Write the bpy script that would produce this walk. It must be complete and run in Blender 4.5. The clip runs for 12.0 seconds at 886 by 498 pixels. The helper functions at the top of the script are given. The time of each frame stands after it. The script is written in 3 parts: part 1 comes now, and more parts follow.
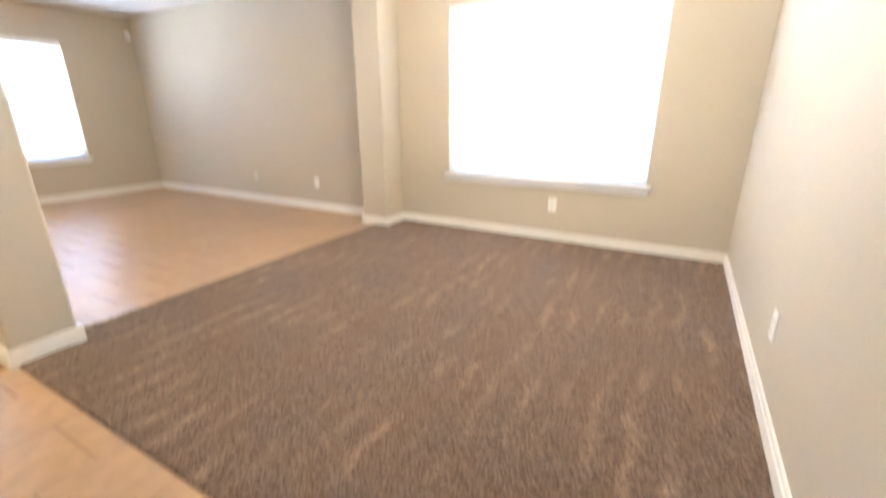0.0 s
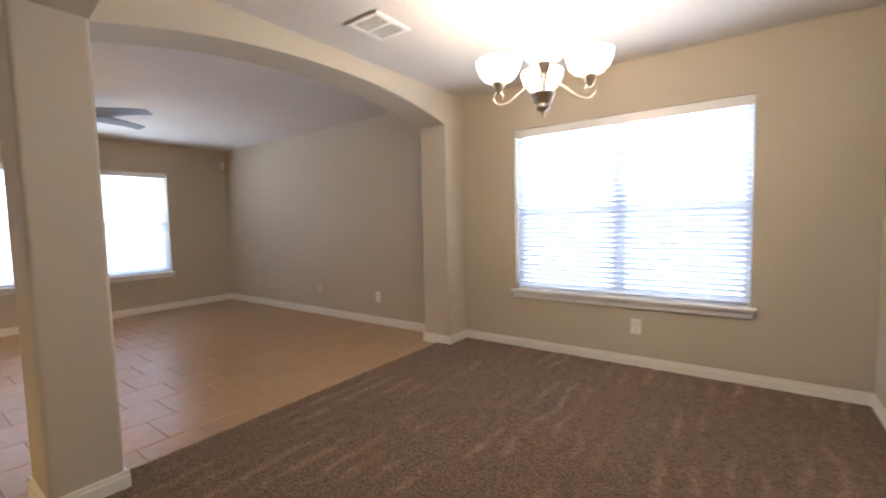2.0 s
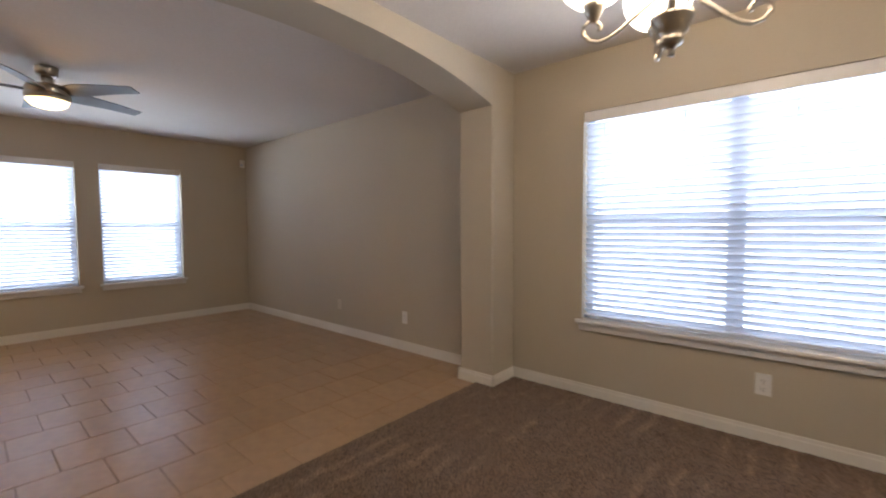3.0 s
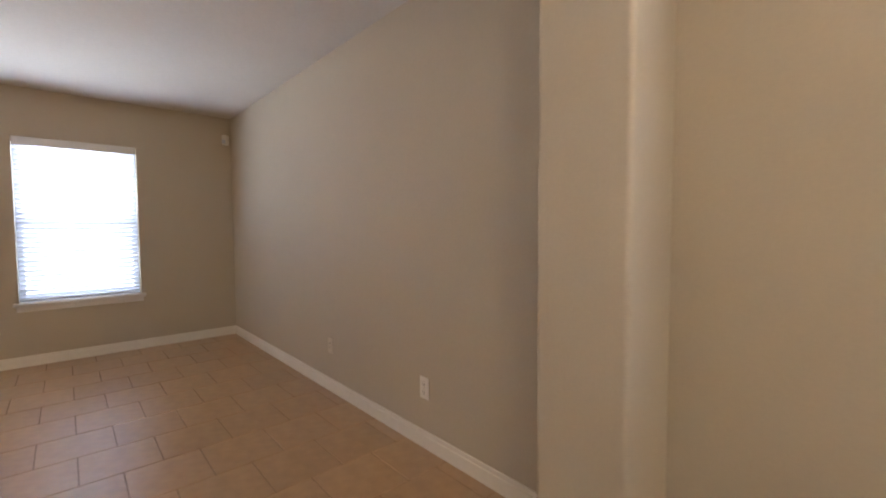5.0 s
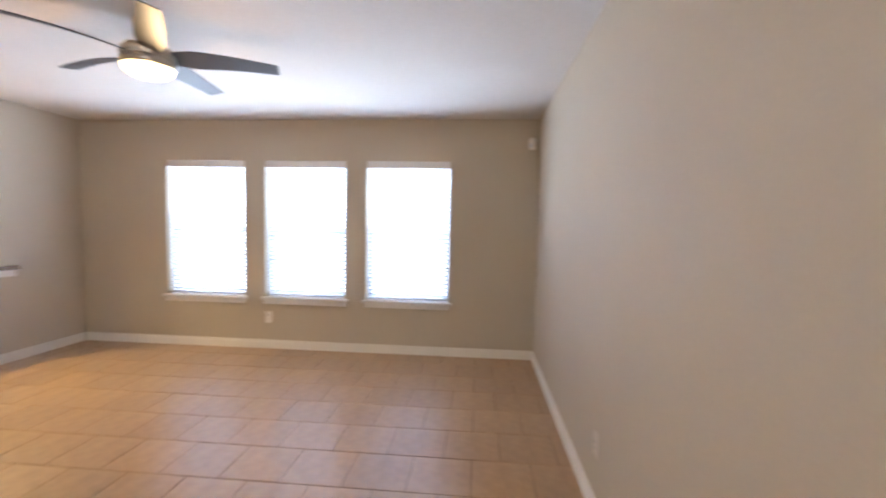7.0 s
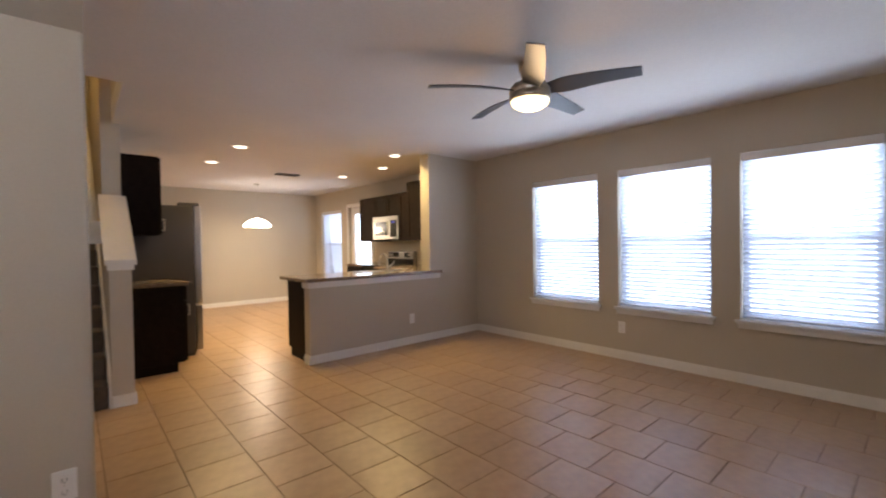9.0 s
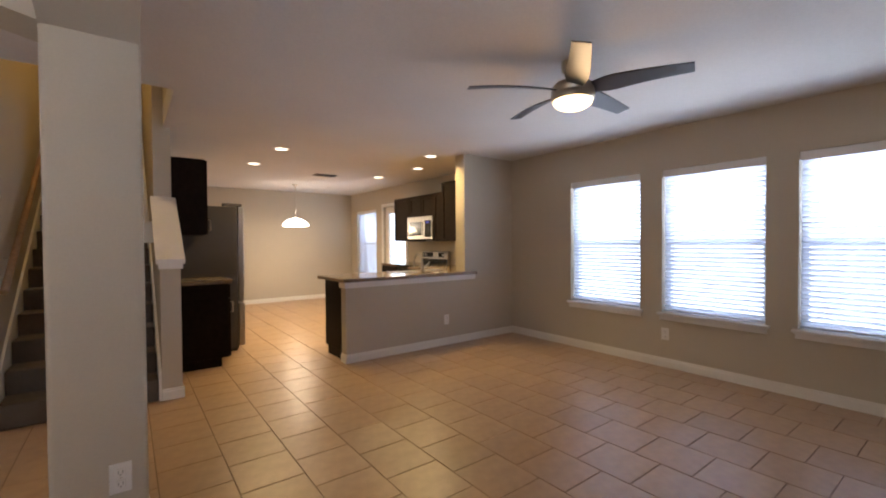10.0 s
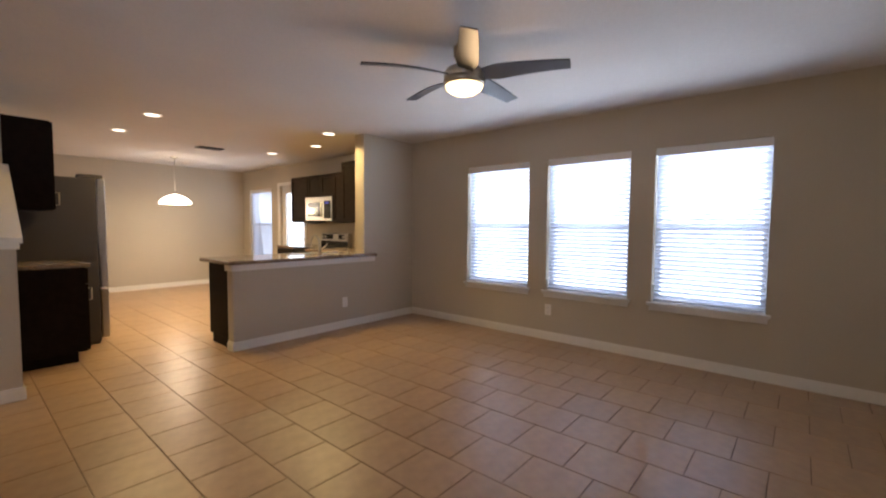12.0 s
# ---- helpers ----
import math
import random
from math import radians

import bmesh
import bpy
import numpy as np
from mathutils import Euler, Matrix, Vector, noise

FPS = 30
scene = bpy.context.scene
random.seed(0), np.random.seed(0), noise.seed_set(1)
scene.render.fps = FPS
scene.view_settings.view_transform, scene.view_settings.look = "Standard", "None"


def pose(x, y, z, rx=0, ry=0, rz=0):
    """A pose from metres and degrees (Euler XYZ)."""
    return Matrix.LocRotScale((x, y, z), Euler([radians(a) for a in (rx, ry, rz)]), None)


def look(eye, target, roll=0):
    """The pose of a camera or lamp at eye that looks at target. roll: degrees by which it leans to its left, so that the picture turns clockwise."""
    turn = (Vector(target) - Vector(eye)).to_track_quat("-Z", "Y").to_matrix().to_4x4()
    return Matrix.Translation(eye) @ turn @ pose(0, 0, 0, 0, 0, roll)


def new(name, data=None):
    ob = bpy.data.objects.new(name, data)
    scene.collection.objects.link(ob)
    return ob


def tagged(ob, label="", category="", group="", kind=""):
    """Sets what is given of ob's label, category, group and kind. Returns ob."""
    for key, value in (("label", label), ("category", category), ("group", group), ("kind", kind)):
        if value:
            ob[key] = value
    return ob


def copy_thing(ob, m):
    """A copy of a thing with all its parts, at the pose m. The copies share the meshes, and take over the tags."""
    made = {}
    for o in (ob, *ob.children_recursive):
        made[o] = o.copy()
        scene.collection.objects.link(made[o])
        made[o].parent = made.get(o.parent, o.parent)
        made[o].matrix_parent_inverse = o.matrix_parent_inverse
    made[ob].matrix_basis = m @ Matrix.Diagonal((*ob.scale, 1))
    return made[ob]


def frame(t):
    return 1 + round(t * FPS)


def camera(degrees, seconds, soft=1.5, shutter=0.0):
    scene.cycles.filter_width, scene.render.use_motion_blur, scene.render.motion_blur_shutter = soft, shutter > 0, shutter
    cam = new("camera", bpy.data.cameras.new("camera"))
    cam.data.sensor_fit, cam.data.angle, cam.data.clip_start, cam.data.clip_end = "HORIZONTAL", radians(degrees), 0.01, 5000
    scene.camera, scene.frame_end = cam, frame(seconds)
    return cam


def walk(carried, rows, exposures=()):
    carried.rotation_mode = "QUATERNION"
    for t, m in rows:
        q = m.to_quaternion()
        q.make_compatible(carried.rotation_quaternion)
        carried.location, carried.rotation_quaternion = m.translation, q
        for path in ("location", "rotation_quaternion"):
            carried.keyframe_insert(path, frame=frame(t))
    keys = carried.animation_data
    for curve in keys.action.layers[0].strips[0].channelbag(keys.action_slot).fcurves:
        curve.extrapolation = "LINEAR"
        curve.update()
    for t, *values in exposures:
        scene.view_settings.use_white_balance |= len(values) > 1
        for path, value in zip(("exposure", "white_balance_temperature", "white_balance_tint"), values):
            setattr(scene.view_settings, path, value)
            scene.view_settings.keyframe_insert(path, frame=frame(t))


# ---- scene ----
cam = camera(93.0, 12.0, soft=2.0, shutter=0.5)

PATH = [
    (0, (-0.055, -0.209, 1.135), (1.605, 0.718, 0.516), -0.2),
    (0.5, (-0.081, -0.217, 1.262), (1.654, 0.774, 1.172), -1.0),
    (1, (-0.096, -0.217, 1.276), (1.634, 0.787, 1.232), -0.6),
    (1.5, (-0.083, -0.15, 1.276), (1.62, 0.899, 1.233), 0.0),
    (2, (0.075, 0.029, 1.23), (1.689, 1.203, 1.093), -1.4),
    (2.5, (0.4, 0.272, 1.218), (1.942, 1.533, 1.039), 0.4),
    (3, (0.747, 0.59, 1.233), (2.258, 1.896, 1.129), -0.3),
    (5, (2.216, 1.856, 1.205), (3.551, 3.342, 1.104), -0.3),
    (5.5, (2.514, 2.139, 1.202), (3.754, 3.704, 1.095), 0.8),
    (6, (2.705, 2.414, 1.284), (3.817, 4.074, 1.196), 0.7),
    (6.5, (3.016, 2.563, 1.333), (3.562, 4.484, 1.221), -0.7),
    (7, (3.072, 2.711, 1.362), (2.903, 4.701, 1.251), 1.1),
    (7.5, (3.127, 2.754, 1.295), (2.418, 4.622, 1.21), 0.3),
    (9.5, (2.903, 2.629, 1.273), (1.322, 3.854, 1.239), -0.6),
    (10, (2.898, 2.637, 1.304), (1.299, 3.838, 1.268), -0.4),
    (10.5, (2.912, 2.644, 1.294), (1.406, 3.961, 1.281), 0.2),
    (11, (2.953, 2.675, 1.301), (1.582, 4.131, 1.302), 0.4),
    (11.5, (2.969, 2.68, 1.301), (1.676, 4.206, 1.296), 0.4),
    (12, (2.971, 2.695, 1.281), (1.675, 4.214, 1.168), 0.4),
]
walk(cam, [(t, look(e, g, r)) for t, e, g, r in PATH], [(0, 1.6, 6000, 9), (0.5, 1.25, 6050, 10), (1.0, 0.95, 6200, 12), (1.5, 0.55, 6350, 14), (2.0, 0.2, 6450, 15), (2.5, 0.0, 6500, 16), (3.2, -0.4, 6500, 16), (5.0, 0.2, 6850, 16), (5.5, 0.55, 6800, 16), (6.5, 0.98, 6400, 15), (7.5, 0.4, 6050, 17), (9.5, -0.3, 6250, 19), (12, -0.4, 6350, 19)])

# ---- world and lights ----
world = bpy.data.worlds.new("sky")
scene.world = world
world.use_nodes = True
wn = world.node_tree.nodes
sky = wn.new("ShaderNodeTexSky")
sky.sky_type, sky.sun_disc = "NISHITA", False
sky.sun_elevation, sky.sun_rotation = radians(50), radians(200)
world.node_tree.links.new(sky.outputs[0], wn["Background"].inputs[0])
wn["Background"].inputs[1].default_value = 0.12


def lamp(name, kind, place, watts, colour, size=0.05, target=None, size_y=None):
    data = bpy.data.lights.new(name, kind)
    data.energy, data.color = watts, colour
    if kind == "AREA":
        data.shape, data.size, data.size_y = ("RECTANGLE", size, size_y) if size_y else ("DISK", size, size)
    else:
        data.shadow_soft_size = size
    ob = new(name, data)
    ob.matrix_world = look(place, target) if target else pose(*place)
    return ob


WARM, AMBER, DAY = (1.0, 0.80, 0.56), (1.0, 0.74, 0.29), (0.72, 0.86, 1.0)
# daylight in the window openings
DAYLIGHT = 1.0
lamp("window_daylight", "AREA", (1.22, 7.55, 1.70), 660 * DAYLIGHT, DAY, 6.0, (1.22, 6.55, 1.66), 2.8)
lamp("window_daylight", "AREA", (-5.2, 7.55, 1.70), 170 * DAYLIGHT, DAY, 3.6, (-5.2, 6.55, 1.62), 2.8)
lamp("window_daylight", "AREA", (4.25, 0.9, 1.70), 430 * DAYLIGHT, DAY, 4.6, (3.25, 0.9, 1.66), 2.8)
# lamps of the house
lamp("chandelier_bulb", "POINT", (2.27, 0.935, 2.13), 30, WARM, 0.10)
lamp("fan_bulb", "POINT", (1.24, 4.925, 2.07), 6.5, (1.0, 0.66, 0.32), 0.08)
CANS = [(-2.37, 4.147), (-3.565, 4.108), (-1.687, 5.887), (-2.566, 6.265), (-3.703, 6.178)]
for cx, cy in CANS:
    lamp("can_bulb", "AREA", (cx, cy, 2.425), 22, AMBER, 0.13, (cx, cy, 0)).data.spread = radians(140)
lamp("pendant_bulb", "POINT", (-5.43, 5.285, 1.58), 34, (1.0, 0.82, 0.50), 0.06)
lamp("stair_bulb", "POINT", (-2.6, 2.3, 4.4), 45, (1.0, 0.66, 0.22), 0.1)
# added cool fill, no house lamp: stands in for unseen daylight from the entry
lamp("hall_fill", "POINT", (-1.5, 0.3, 2.0), 14, (0.80, 0.88, 1.0), 0.15)

# ---- materials ----


def material(name, colour, rough=0.6, metal=0.0, grain=(40, 0.06), stain=(1.5, 0.06), bump=(250, 0.05), emit=None, coat=0.0, per_object=0.0, gloss=0.5):
    m = bpy.data.materials.new(name)
    m.use_nodes = True
    n, link = m.node_tree.nodes, m.node_tree.links.new
    b = n["Principled BSDF"]
    b.inputs["Roughness"].default_value, b.inputs["Metallic"].default_value = rough, metal
    b.inputs["Coat Weight"].default_value = coat
    b.inputs["Specular IOR Level"].default_value = gloss
    co = n.new("ShaderNodeTexCoord")
    col = None
    for scale, amount in (grain, stain):
        if not amount:
            continue
        t = n.new("ShaderNodeTexNoise")
        t.inputs["Scale"].default_value, t.inputs["Detail"].default_value = scale, 4
        link(co.outputs["Object"], t.inputs["Vector"])
        r = n.new("ShaderNodeMapRange")
        r.inputs[1].default_value, r.inputs[2].default_value = 0.3, 0.7
        r.inputs[3].default_value, r.inputs[4].default_value = 1 - amount, 1 + amount
        link(t.outputs[0], r.inputs[0])
        if col is None:
            col = r.outputs[0]
        else:
            p = n.new("ShaderNodeMath")
            p.operation = "MULTIPLY"
            link(col, p.inputs[0]), link(r.outputs[0], p.inputs[1])
            col = p.outputs[0]
    if per_object:
        o = n.new("ShaderNodeObjectInfo")
        r = n.new("ShaderNodeMapRange")
        r.inputs[3].default_value, r.inputs[4].default_value = 1 - per_object, 1 + per_object
        link(o.outputs["Random"], r.inputs[0])
        p = n.new("ShaderNodeMath")
        p.operation = "MULTIPLY"
        link(col, p.inputs[0]), link(r.outputs[0], p.inputs[1])
        col = p.outputs[0]
    if col is not None:
        v = n.new("ShaderNodeVectorMath")
        v.operation = "SCALE"
        v.inputs[0].default_value = colour
        link(col, v.inputs["Scale"])
        link(v.outputs[0], b.inputs["Base Color"])
    else:
        b.inputs["Base Color"].default_value = (*colour, 1)
    if bump[1]:
        t = n.new("ShaderNodeTexNoise")
        t.inputs["Scale"].default_value, t.inputs["Detail"].default_value = bump[0], 3
        link(co.outputs["Object"], t.inputs["Vector"])
        u = n.new("ShaderNodeBump")
        u.inputs["Strength"].default_value, u.inputs["Distance"].default_value = bump[1], 0.002
        link(t.outputs[0], u.inputs["Height"])
        link(u.outputs[0], b.inputs["Normal"])
    if emit:
        b.inputs["Emission Color"].default_value = (*emit[0], 1)
        b.inputs["Emission Strength"].default_value = emit[1]
    return m


PAINT = material("greige wall paint", (0.52, 0.46, 0.362), 0.75, grain=(90, 0.02), stain=(0.8, 0.03), bump=(160, 0.35))
CEIL = material("flat ceiling paint", (0.67, 0.63, 0.59), 0.9, grain=(60, 0.03), stain=(1.2, 0.03), bump=(110, 0.5))
TRIM = material("white trim paint", (0.80, 0.77, 0.71), 0.4, grain=(30, 0.02), stain=(2, 0.03), bump=(60, 0.03))
SILL = material("white sill paint", (0.78, 0.77, 0.76), 0.35, grain=(30, 0.02), stain=(2, 0.02), bump=(60, 0.03))
GROUT = material("brown grout", (0.22, 0.14, 0.085), 0.9, grain=(150, 0.15), stain=(3, 0.15), bump=(300, 0.5))
TILE = material("tan ceramic tile", (0.43, 0.275, 0.155), 0.34, grain=(14, 0.09), stain=(2.2, 0.08), bump=(25, 0.12), per_object=0.05, gloss=0.7)
BLIND = material("white blind slat", (0.82, 0.84, 0.88), 0.45, grain=(20, 0.01), stain=(2, 0.01), bump=(80, 0.02))
# thin slats let part of the daylight glow through
bn, bl_ = BLIND.node_tree.nodes, BLIND.node_tree.links.new
bt, bx = bn.new("ShaderNodeBsdfTranslucent"), bn.new("ShaderNodeMixShader")
bt.inputs["Color"].default_value, bx.inputs[0].default_value = (0.80, 0.84, 0.92, 1), 0.31
bl_(bn["Principled BSDF"].outputs[0], bx.inputs[1]), bl_(bt.outputs[0], bx.inputs[2]), bl_(bx.outputs[0], bn["Material Output"].inputs["Surface"])
VINYL = material("white vinyl window frame", (0.62, 0.66, 0.74), 0.4, grain=(20, 0.02), stain=(2, 0.02), bump=(80, 0.02))
PLATE = material("white plastic", (0.82, 0.80, 0.76), 0.35, grain=(20, 0.01), stain=(4, 0.01), bump=(80, 0.01))
DARKSLOT = material("dark slot", (0.05, 0.045, 0.04), 0.6, grain=(20, 0.05), stain=(4, 0.05), bump=(80, 0.01))
OUTLETSLOT = material("grey socket slots", (0.34, 0.32, 0.30), 0.6, grain=(20, 0.05), stain=(4, 0.05), bump=(80, 0.01))
ESPRESSO = material("espresso stained wood", (0.010, 0.006, 0.005), 0.55, grain=(18, 0.25), stain=(3, 0.15), bump=(90, 0.12), gloss=0.08)
BLADE = material("dark fan blade", (0.022, 0.022, 0.028), 0.40, grain=(18, 0.15), stain=(3, 0.1), bump=(90, 0.02), gloss=0.8)
NICKEL = material("brushed nickel", (0.50, 0.45, 0.37), 0.28, 1.0, grain=(200, 0.05), stain=(4, 0.05), bump=(400, 0.04))
STEEL = material("stainless steel", (0.42, 0.40, 0.38), 0.34, 1.0, grain=(200, 0.04), stain=(3, 0.05), bump=(400, 0.03))
FRIDGE = material("dark grey enamel side", (0.055, 0.048, 0.052), 0.5, grain=(120, 0.05), stain=(2, 0.04), bump=(200, 0.15))
BLACKGLASS = material("black glass", (0.012, 0.012, 0.014), 0.12, grain=(20, 0.02), stain=(3, 0.02), bump=(80, 0.0), gloss=0.3)
GRANITE = material("brown speckled granite", (0.20, 0.145, 0.105), 0.12, grain=(140, 0.6), stain=(18, 0.3), bump=(60, 0.02))
STAIRCARPET = material("brown stair carpet", (0.10, 0.078, 0.062), 0.95, grain=(220, 0.35), stain=(5, 0.15), bump=(260, 1.0))
WOODRAIL = material("varnished oak rail", (0.28, 0.16, 0.07), 0.35, grain=(30, 0.2), stain=(4, 0.1), bump=(60, 0.05))
GLOBE = material("frosted lit glass", (0.9, 0.85, 0.75), 0.4, emit=((1.0, 0.86, 0.66), 12.0), grain=(20, 0.01), stain=(3, 0.01), bump=(80, 0))
FANGLASS = material("lit fan glass", (0.9, 0.85, 0.75), 0.4, emit=((1.0, 0.76, 0.38), 4.2), grain=(20, 0.01), stain=(3, 0.01), bump=(80, 0))
CANGLASS = material("lit recessed lens", (0.9, 0.85, 0.75), 0.4, emit=((1.0, 0.86, 0.62), 5.0), grain=(20, 0.01), stain=(3, 0.01), bump=(80, 0))
DISPLAY = material("blue clock display", (0.02, 0.02, 0.05), 0.2, emit=((0.1, 0.15, 1.0), 0.4), grain=(20, 0.01), stain=(3, 0.01), bump=(80, 0))
GRASS = material("lawn", (0.09, 0.11, 0.05), 0.9, grain=(6, 0.3), stain=(0.2, 0.2), bump=(60, 0.6))

GLASS = bpy.data.materials.new("window glass")
GLASS.use_nodes = True
gb = GLASS.node_tree.nodes["Principled BSDF"]
gb.inputs["Transmission Weight"].default_value, gb.inputs["Roughness"].default_value, gb.inputs["IOR"].default_value = 1.0, 0.0, 1.05

# insect screen: a fine dark mesh that lets most of the daylight through
SCREEN = bpy.data.materials.new("grey insect screen")
SCREEN.use_nodes = True
sn, sl = SCREEN.node_tree.nodes, SCREEN.node_tree.links.new
st, sm = sn.new("ShaderNodeBsdfTransparent"), sn.new("ShaderNodeMixShader")
sb = sn["Principled BSDF"]
sb.inputs["Base Color"].default_value, sb.inputs["Roughness"].default_value = (0.06, 0.065, 0.075, 1), 0.7
sx, sw = sn.new("ShaderNodeTexCoord"), sn.new("ShaderNodeTexNoise")
sw.inputs["Scale"].default_value = 9
sr = sn.new("ShaderNodeMapRange")
sr.inputs[3].default_value, sr.inputs[4].default_value = 0.20, 0.28
sl(sx.outputs["Object"], sw.inputs["Vector"]), sl(sw.outputs[0], sr.inputs[0]), sl(sr.outputs[0], sm.inputs[0])
sl(st.outputs[0], sm.inputs[1]), sl(sb.outputs[0], sm.inputs[2]), sl(sm.outputs[0], sn["Material Output"].inputs["Surface"])

# carpet: two browns by clump, with the brushed lanes left by the vacuum cleaner
CARPET = bpy.data.materials.new("brown cut pile carpet")
CARPET.use_nodes = True
cn, cl = CARPET.node_tree.nodes, CARPET.node_tree.links.new
cb = cn["Principled BSDF"]
cb.inputs["Roughness"].default_value = 0.95
cb.inputs["Specular IOR Level"].default_value = 0.1
cb.inputs["Sheen Weight"].default_value = 0.15
cc = cn.new("ShaderNodeTexCoord")
c1 = cn.new("ShaderNodeTexNoise")
c1.inputs["Roughness"].default_value = 0.75
c1.inputs["Scale"].default_value, c1.inputs["Detail"].default_value = 120, 8
c2 = cn.new("ShaderNodeTexWave")
c2.inputs["Scale"].default_value, c2.inputs["Distortion"].default_value, c2.inputs["Detail"].default_value = 2.3, 3.2, 3
c2.bands_direction = "Y"
c2.inputs["Detail Scale"].default_value = 1.4
ramp = cn.new("ShaderNodeValToRGB")
ramp.color_ramp.elements[0].position, ramp.color_ramp.elements[1].position = 0.39, 0.63
ramp.color_ramp.elements[0].color, ramp.color_ramp.elements[1].color = (0.040, 0.026, 0.018, 1), (0.315, 0.215, 0.150, 1)
cm = cn.new("ShaderNodeMapRange")
cm.inputs[1].default_value, cm.inputs[2].default_value = 0.55, 1.0
cm.inputs[3].default_value, cm.inputs[4].default_value = 0.0, 1.0
c3 = cn.new("ShaderNodeTexNoise")
c3.inputs["Scale"].default_value, c3.inputs["Detail"].default_value = 2.4, 3
cg = cn.new("ShaderNodeMapRange")
cg.inputs[1].default_value, cg.inputs[2].default_value = 0.46, 0.66
cg.inputs[3].default_value, cg.inputs[4].default_value = 0.0, 0.48
cp = cn.new("ShaderNodeMath")
cp.operation = "MULTIPLY_ADD"
cp.inputs[2].default_value = 0.88
cl(cc.outputs["Object"], c3.inputs["Vector"]), cl(c3.outputs[0], cg.inputs[0])
cl(cm.outputs[0], cp.inputs[0]), cl(cg.outputs[0], cp.inputs[1])
cs = cn.new("ShaderNodeVectorMath")
cs.operation = "SCALE"
cl(cc.outputs["Object"], c1.inputs["Vector"]), cl(cc.outputs["Object"], c2.inputs["Vector"])
cl(c1.outputs[0], ramp.inputs[0]), cl(c2.outputs[1], cm.inputs[0])
cl(ramp.outputs[0], cs.inputs[0]), cl(cp.outputs[0], cs.inputs["Scale"]), cl(cs.outputs[0], cb.inputs["Base Color"])

# ---- mesh helpers ----


def blocks(*boxes, bevel=0.0, seg=1):
    """A bmesh of boxes, each (low corner, high corner)."""
    bm = bmesh.new()
    for a, b in boxes:
        r = bmesh.ops.create_cube(bm, size=1)
        for v in r["verts"]:
            v.co = [a[i] + (v.co[i] + 0.5) * (b[i] - a[i]) for i in range(3)]
    if bevel:
        bmesh.ops.bevel(bm, geom=bm.edges[:], offset=bevel, segments=seg, affect="EDGES", profile=0.5)
    return bm


def lathe(profile, steps=24, place=(0, 0, 0)):
    """A bmesh turned round the z axis from (radius, height) pairs."""
    bm = bmesh.new()
    rings = []
    for r, z in profile:
        rings.append([bm.verts.new((place[0] + r * math.cos(k * math.tau / steps), place[1] + r * math.sin(k * math.tau / steps), place[2] + z)) for k in range(steps)])
    for lo, hi in zip(rings, rings[1:]):
        for k in range(steps):
            bm.faces.new((lo[k], lo[(k + 1) % steps], hi[(k + 1) % steps], hi[k]))
    for ring, rz in ((rings[0], -1), (rings[-1], 1)):
        if (Vector(ring[0].co) - Vector(ring[steps // 2].co)).length > 1e-4:
            bm.faces.new(ring)
    bmesh.ops.remove_doubles(bm, verts=bm.verts[:], dist=1e-5)
    bmesh.ops.recalc_face_normals(bm, faces=bm.faces[:])
    for f in bm.faces:
        f.smooth = True
    return bm


def tube(points, radius, steps=8):
    """A bmesh of a round bar along points."""
    bm = bmesh.new()
    rings = []
    pts = [Vector(p) for p in points]
    for i, p in enumerate(pts):
        d = (pts[min(i + 1, len(pts) - 1)] - pts[max(i - 1, 0)]).normalized()
        side = d.cross(Vector((0, 0, 1)) if abs(d.z) < 0.95 else Vector((1, 0, 0))).normalized()
        up = side.cross(d)
        rings.append([bm.verts.new(p + radius * (math.cos(k * math.tau / steps) * side + math.sin(k * math.tau / steps) * up)) for k in range(steps)])
    for lo, hi in zip(rings, rings[1:]):
        for k in range(steps):
            bm.faces.new((lo[k], lo[(k + 1) % steps], hi[(k + 1) % steps], hi[k])).smooth = True
    bm.faces.new(rings[0]), bm.faces.new(rings[-1])
    bmesh.ops.recalc_face_normals(bm, faces=bm.faces[:])
    return bm


def prism(outline, axis, lo, hi):
    """A bmesh: an outline of (across, up) pairs drawn out along x or y from lo to hi."""
    bm = bmesh.new()
    ends = []
    for d in (lo, hi):
        ends.append([bm.verts.new((d, a, z) if axis == "x" else (a, d, z)) for a, z in outline])
    n = len(outline)
    for k in range(n):
        bm.faces.new((ends[0][k], ends[0][(k + 1) % n], ends[1][(k + 1) % n], ends[1][k]))
    bm.faces.new(ends[0]), bm.faces.new(ends[1])
    bmesh.ops.recalc_face_normals(bm, faces=bm.faces[:])
    return bm


def mesh(name, bm, mat):
    me = bpy.data.meshes.new(name)
    bm.to_mesh(me)
    bm.free()
    me.materials.append(mat)
    return me


def structure(name, bm, mat, label="", category=""):
    return tagged(new(name, mesh(name, bm, mat)), label, category, kind="structure")


def thing(name, place, label, category, group="", turn=0):
    ob = new(name)
    ob.empty_display_size = 0.05
    ob.matrix_basis = pose(*place, 0, 0, turn)
    return tagged(ob, label, category, group)


def part(name, bm, mat, parent, label=""):
    ob = new(name, mesh(name, bm, mat))
    ob.parent = parent
    return tagged(ob, label)


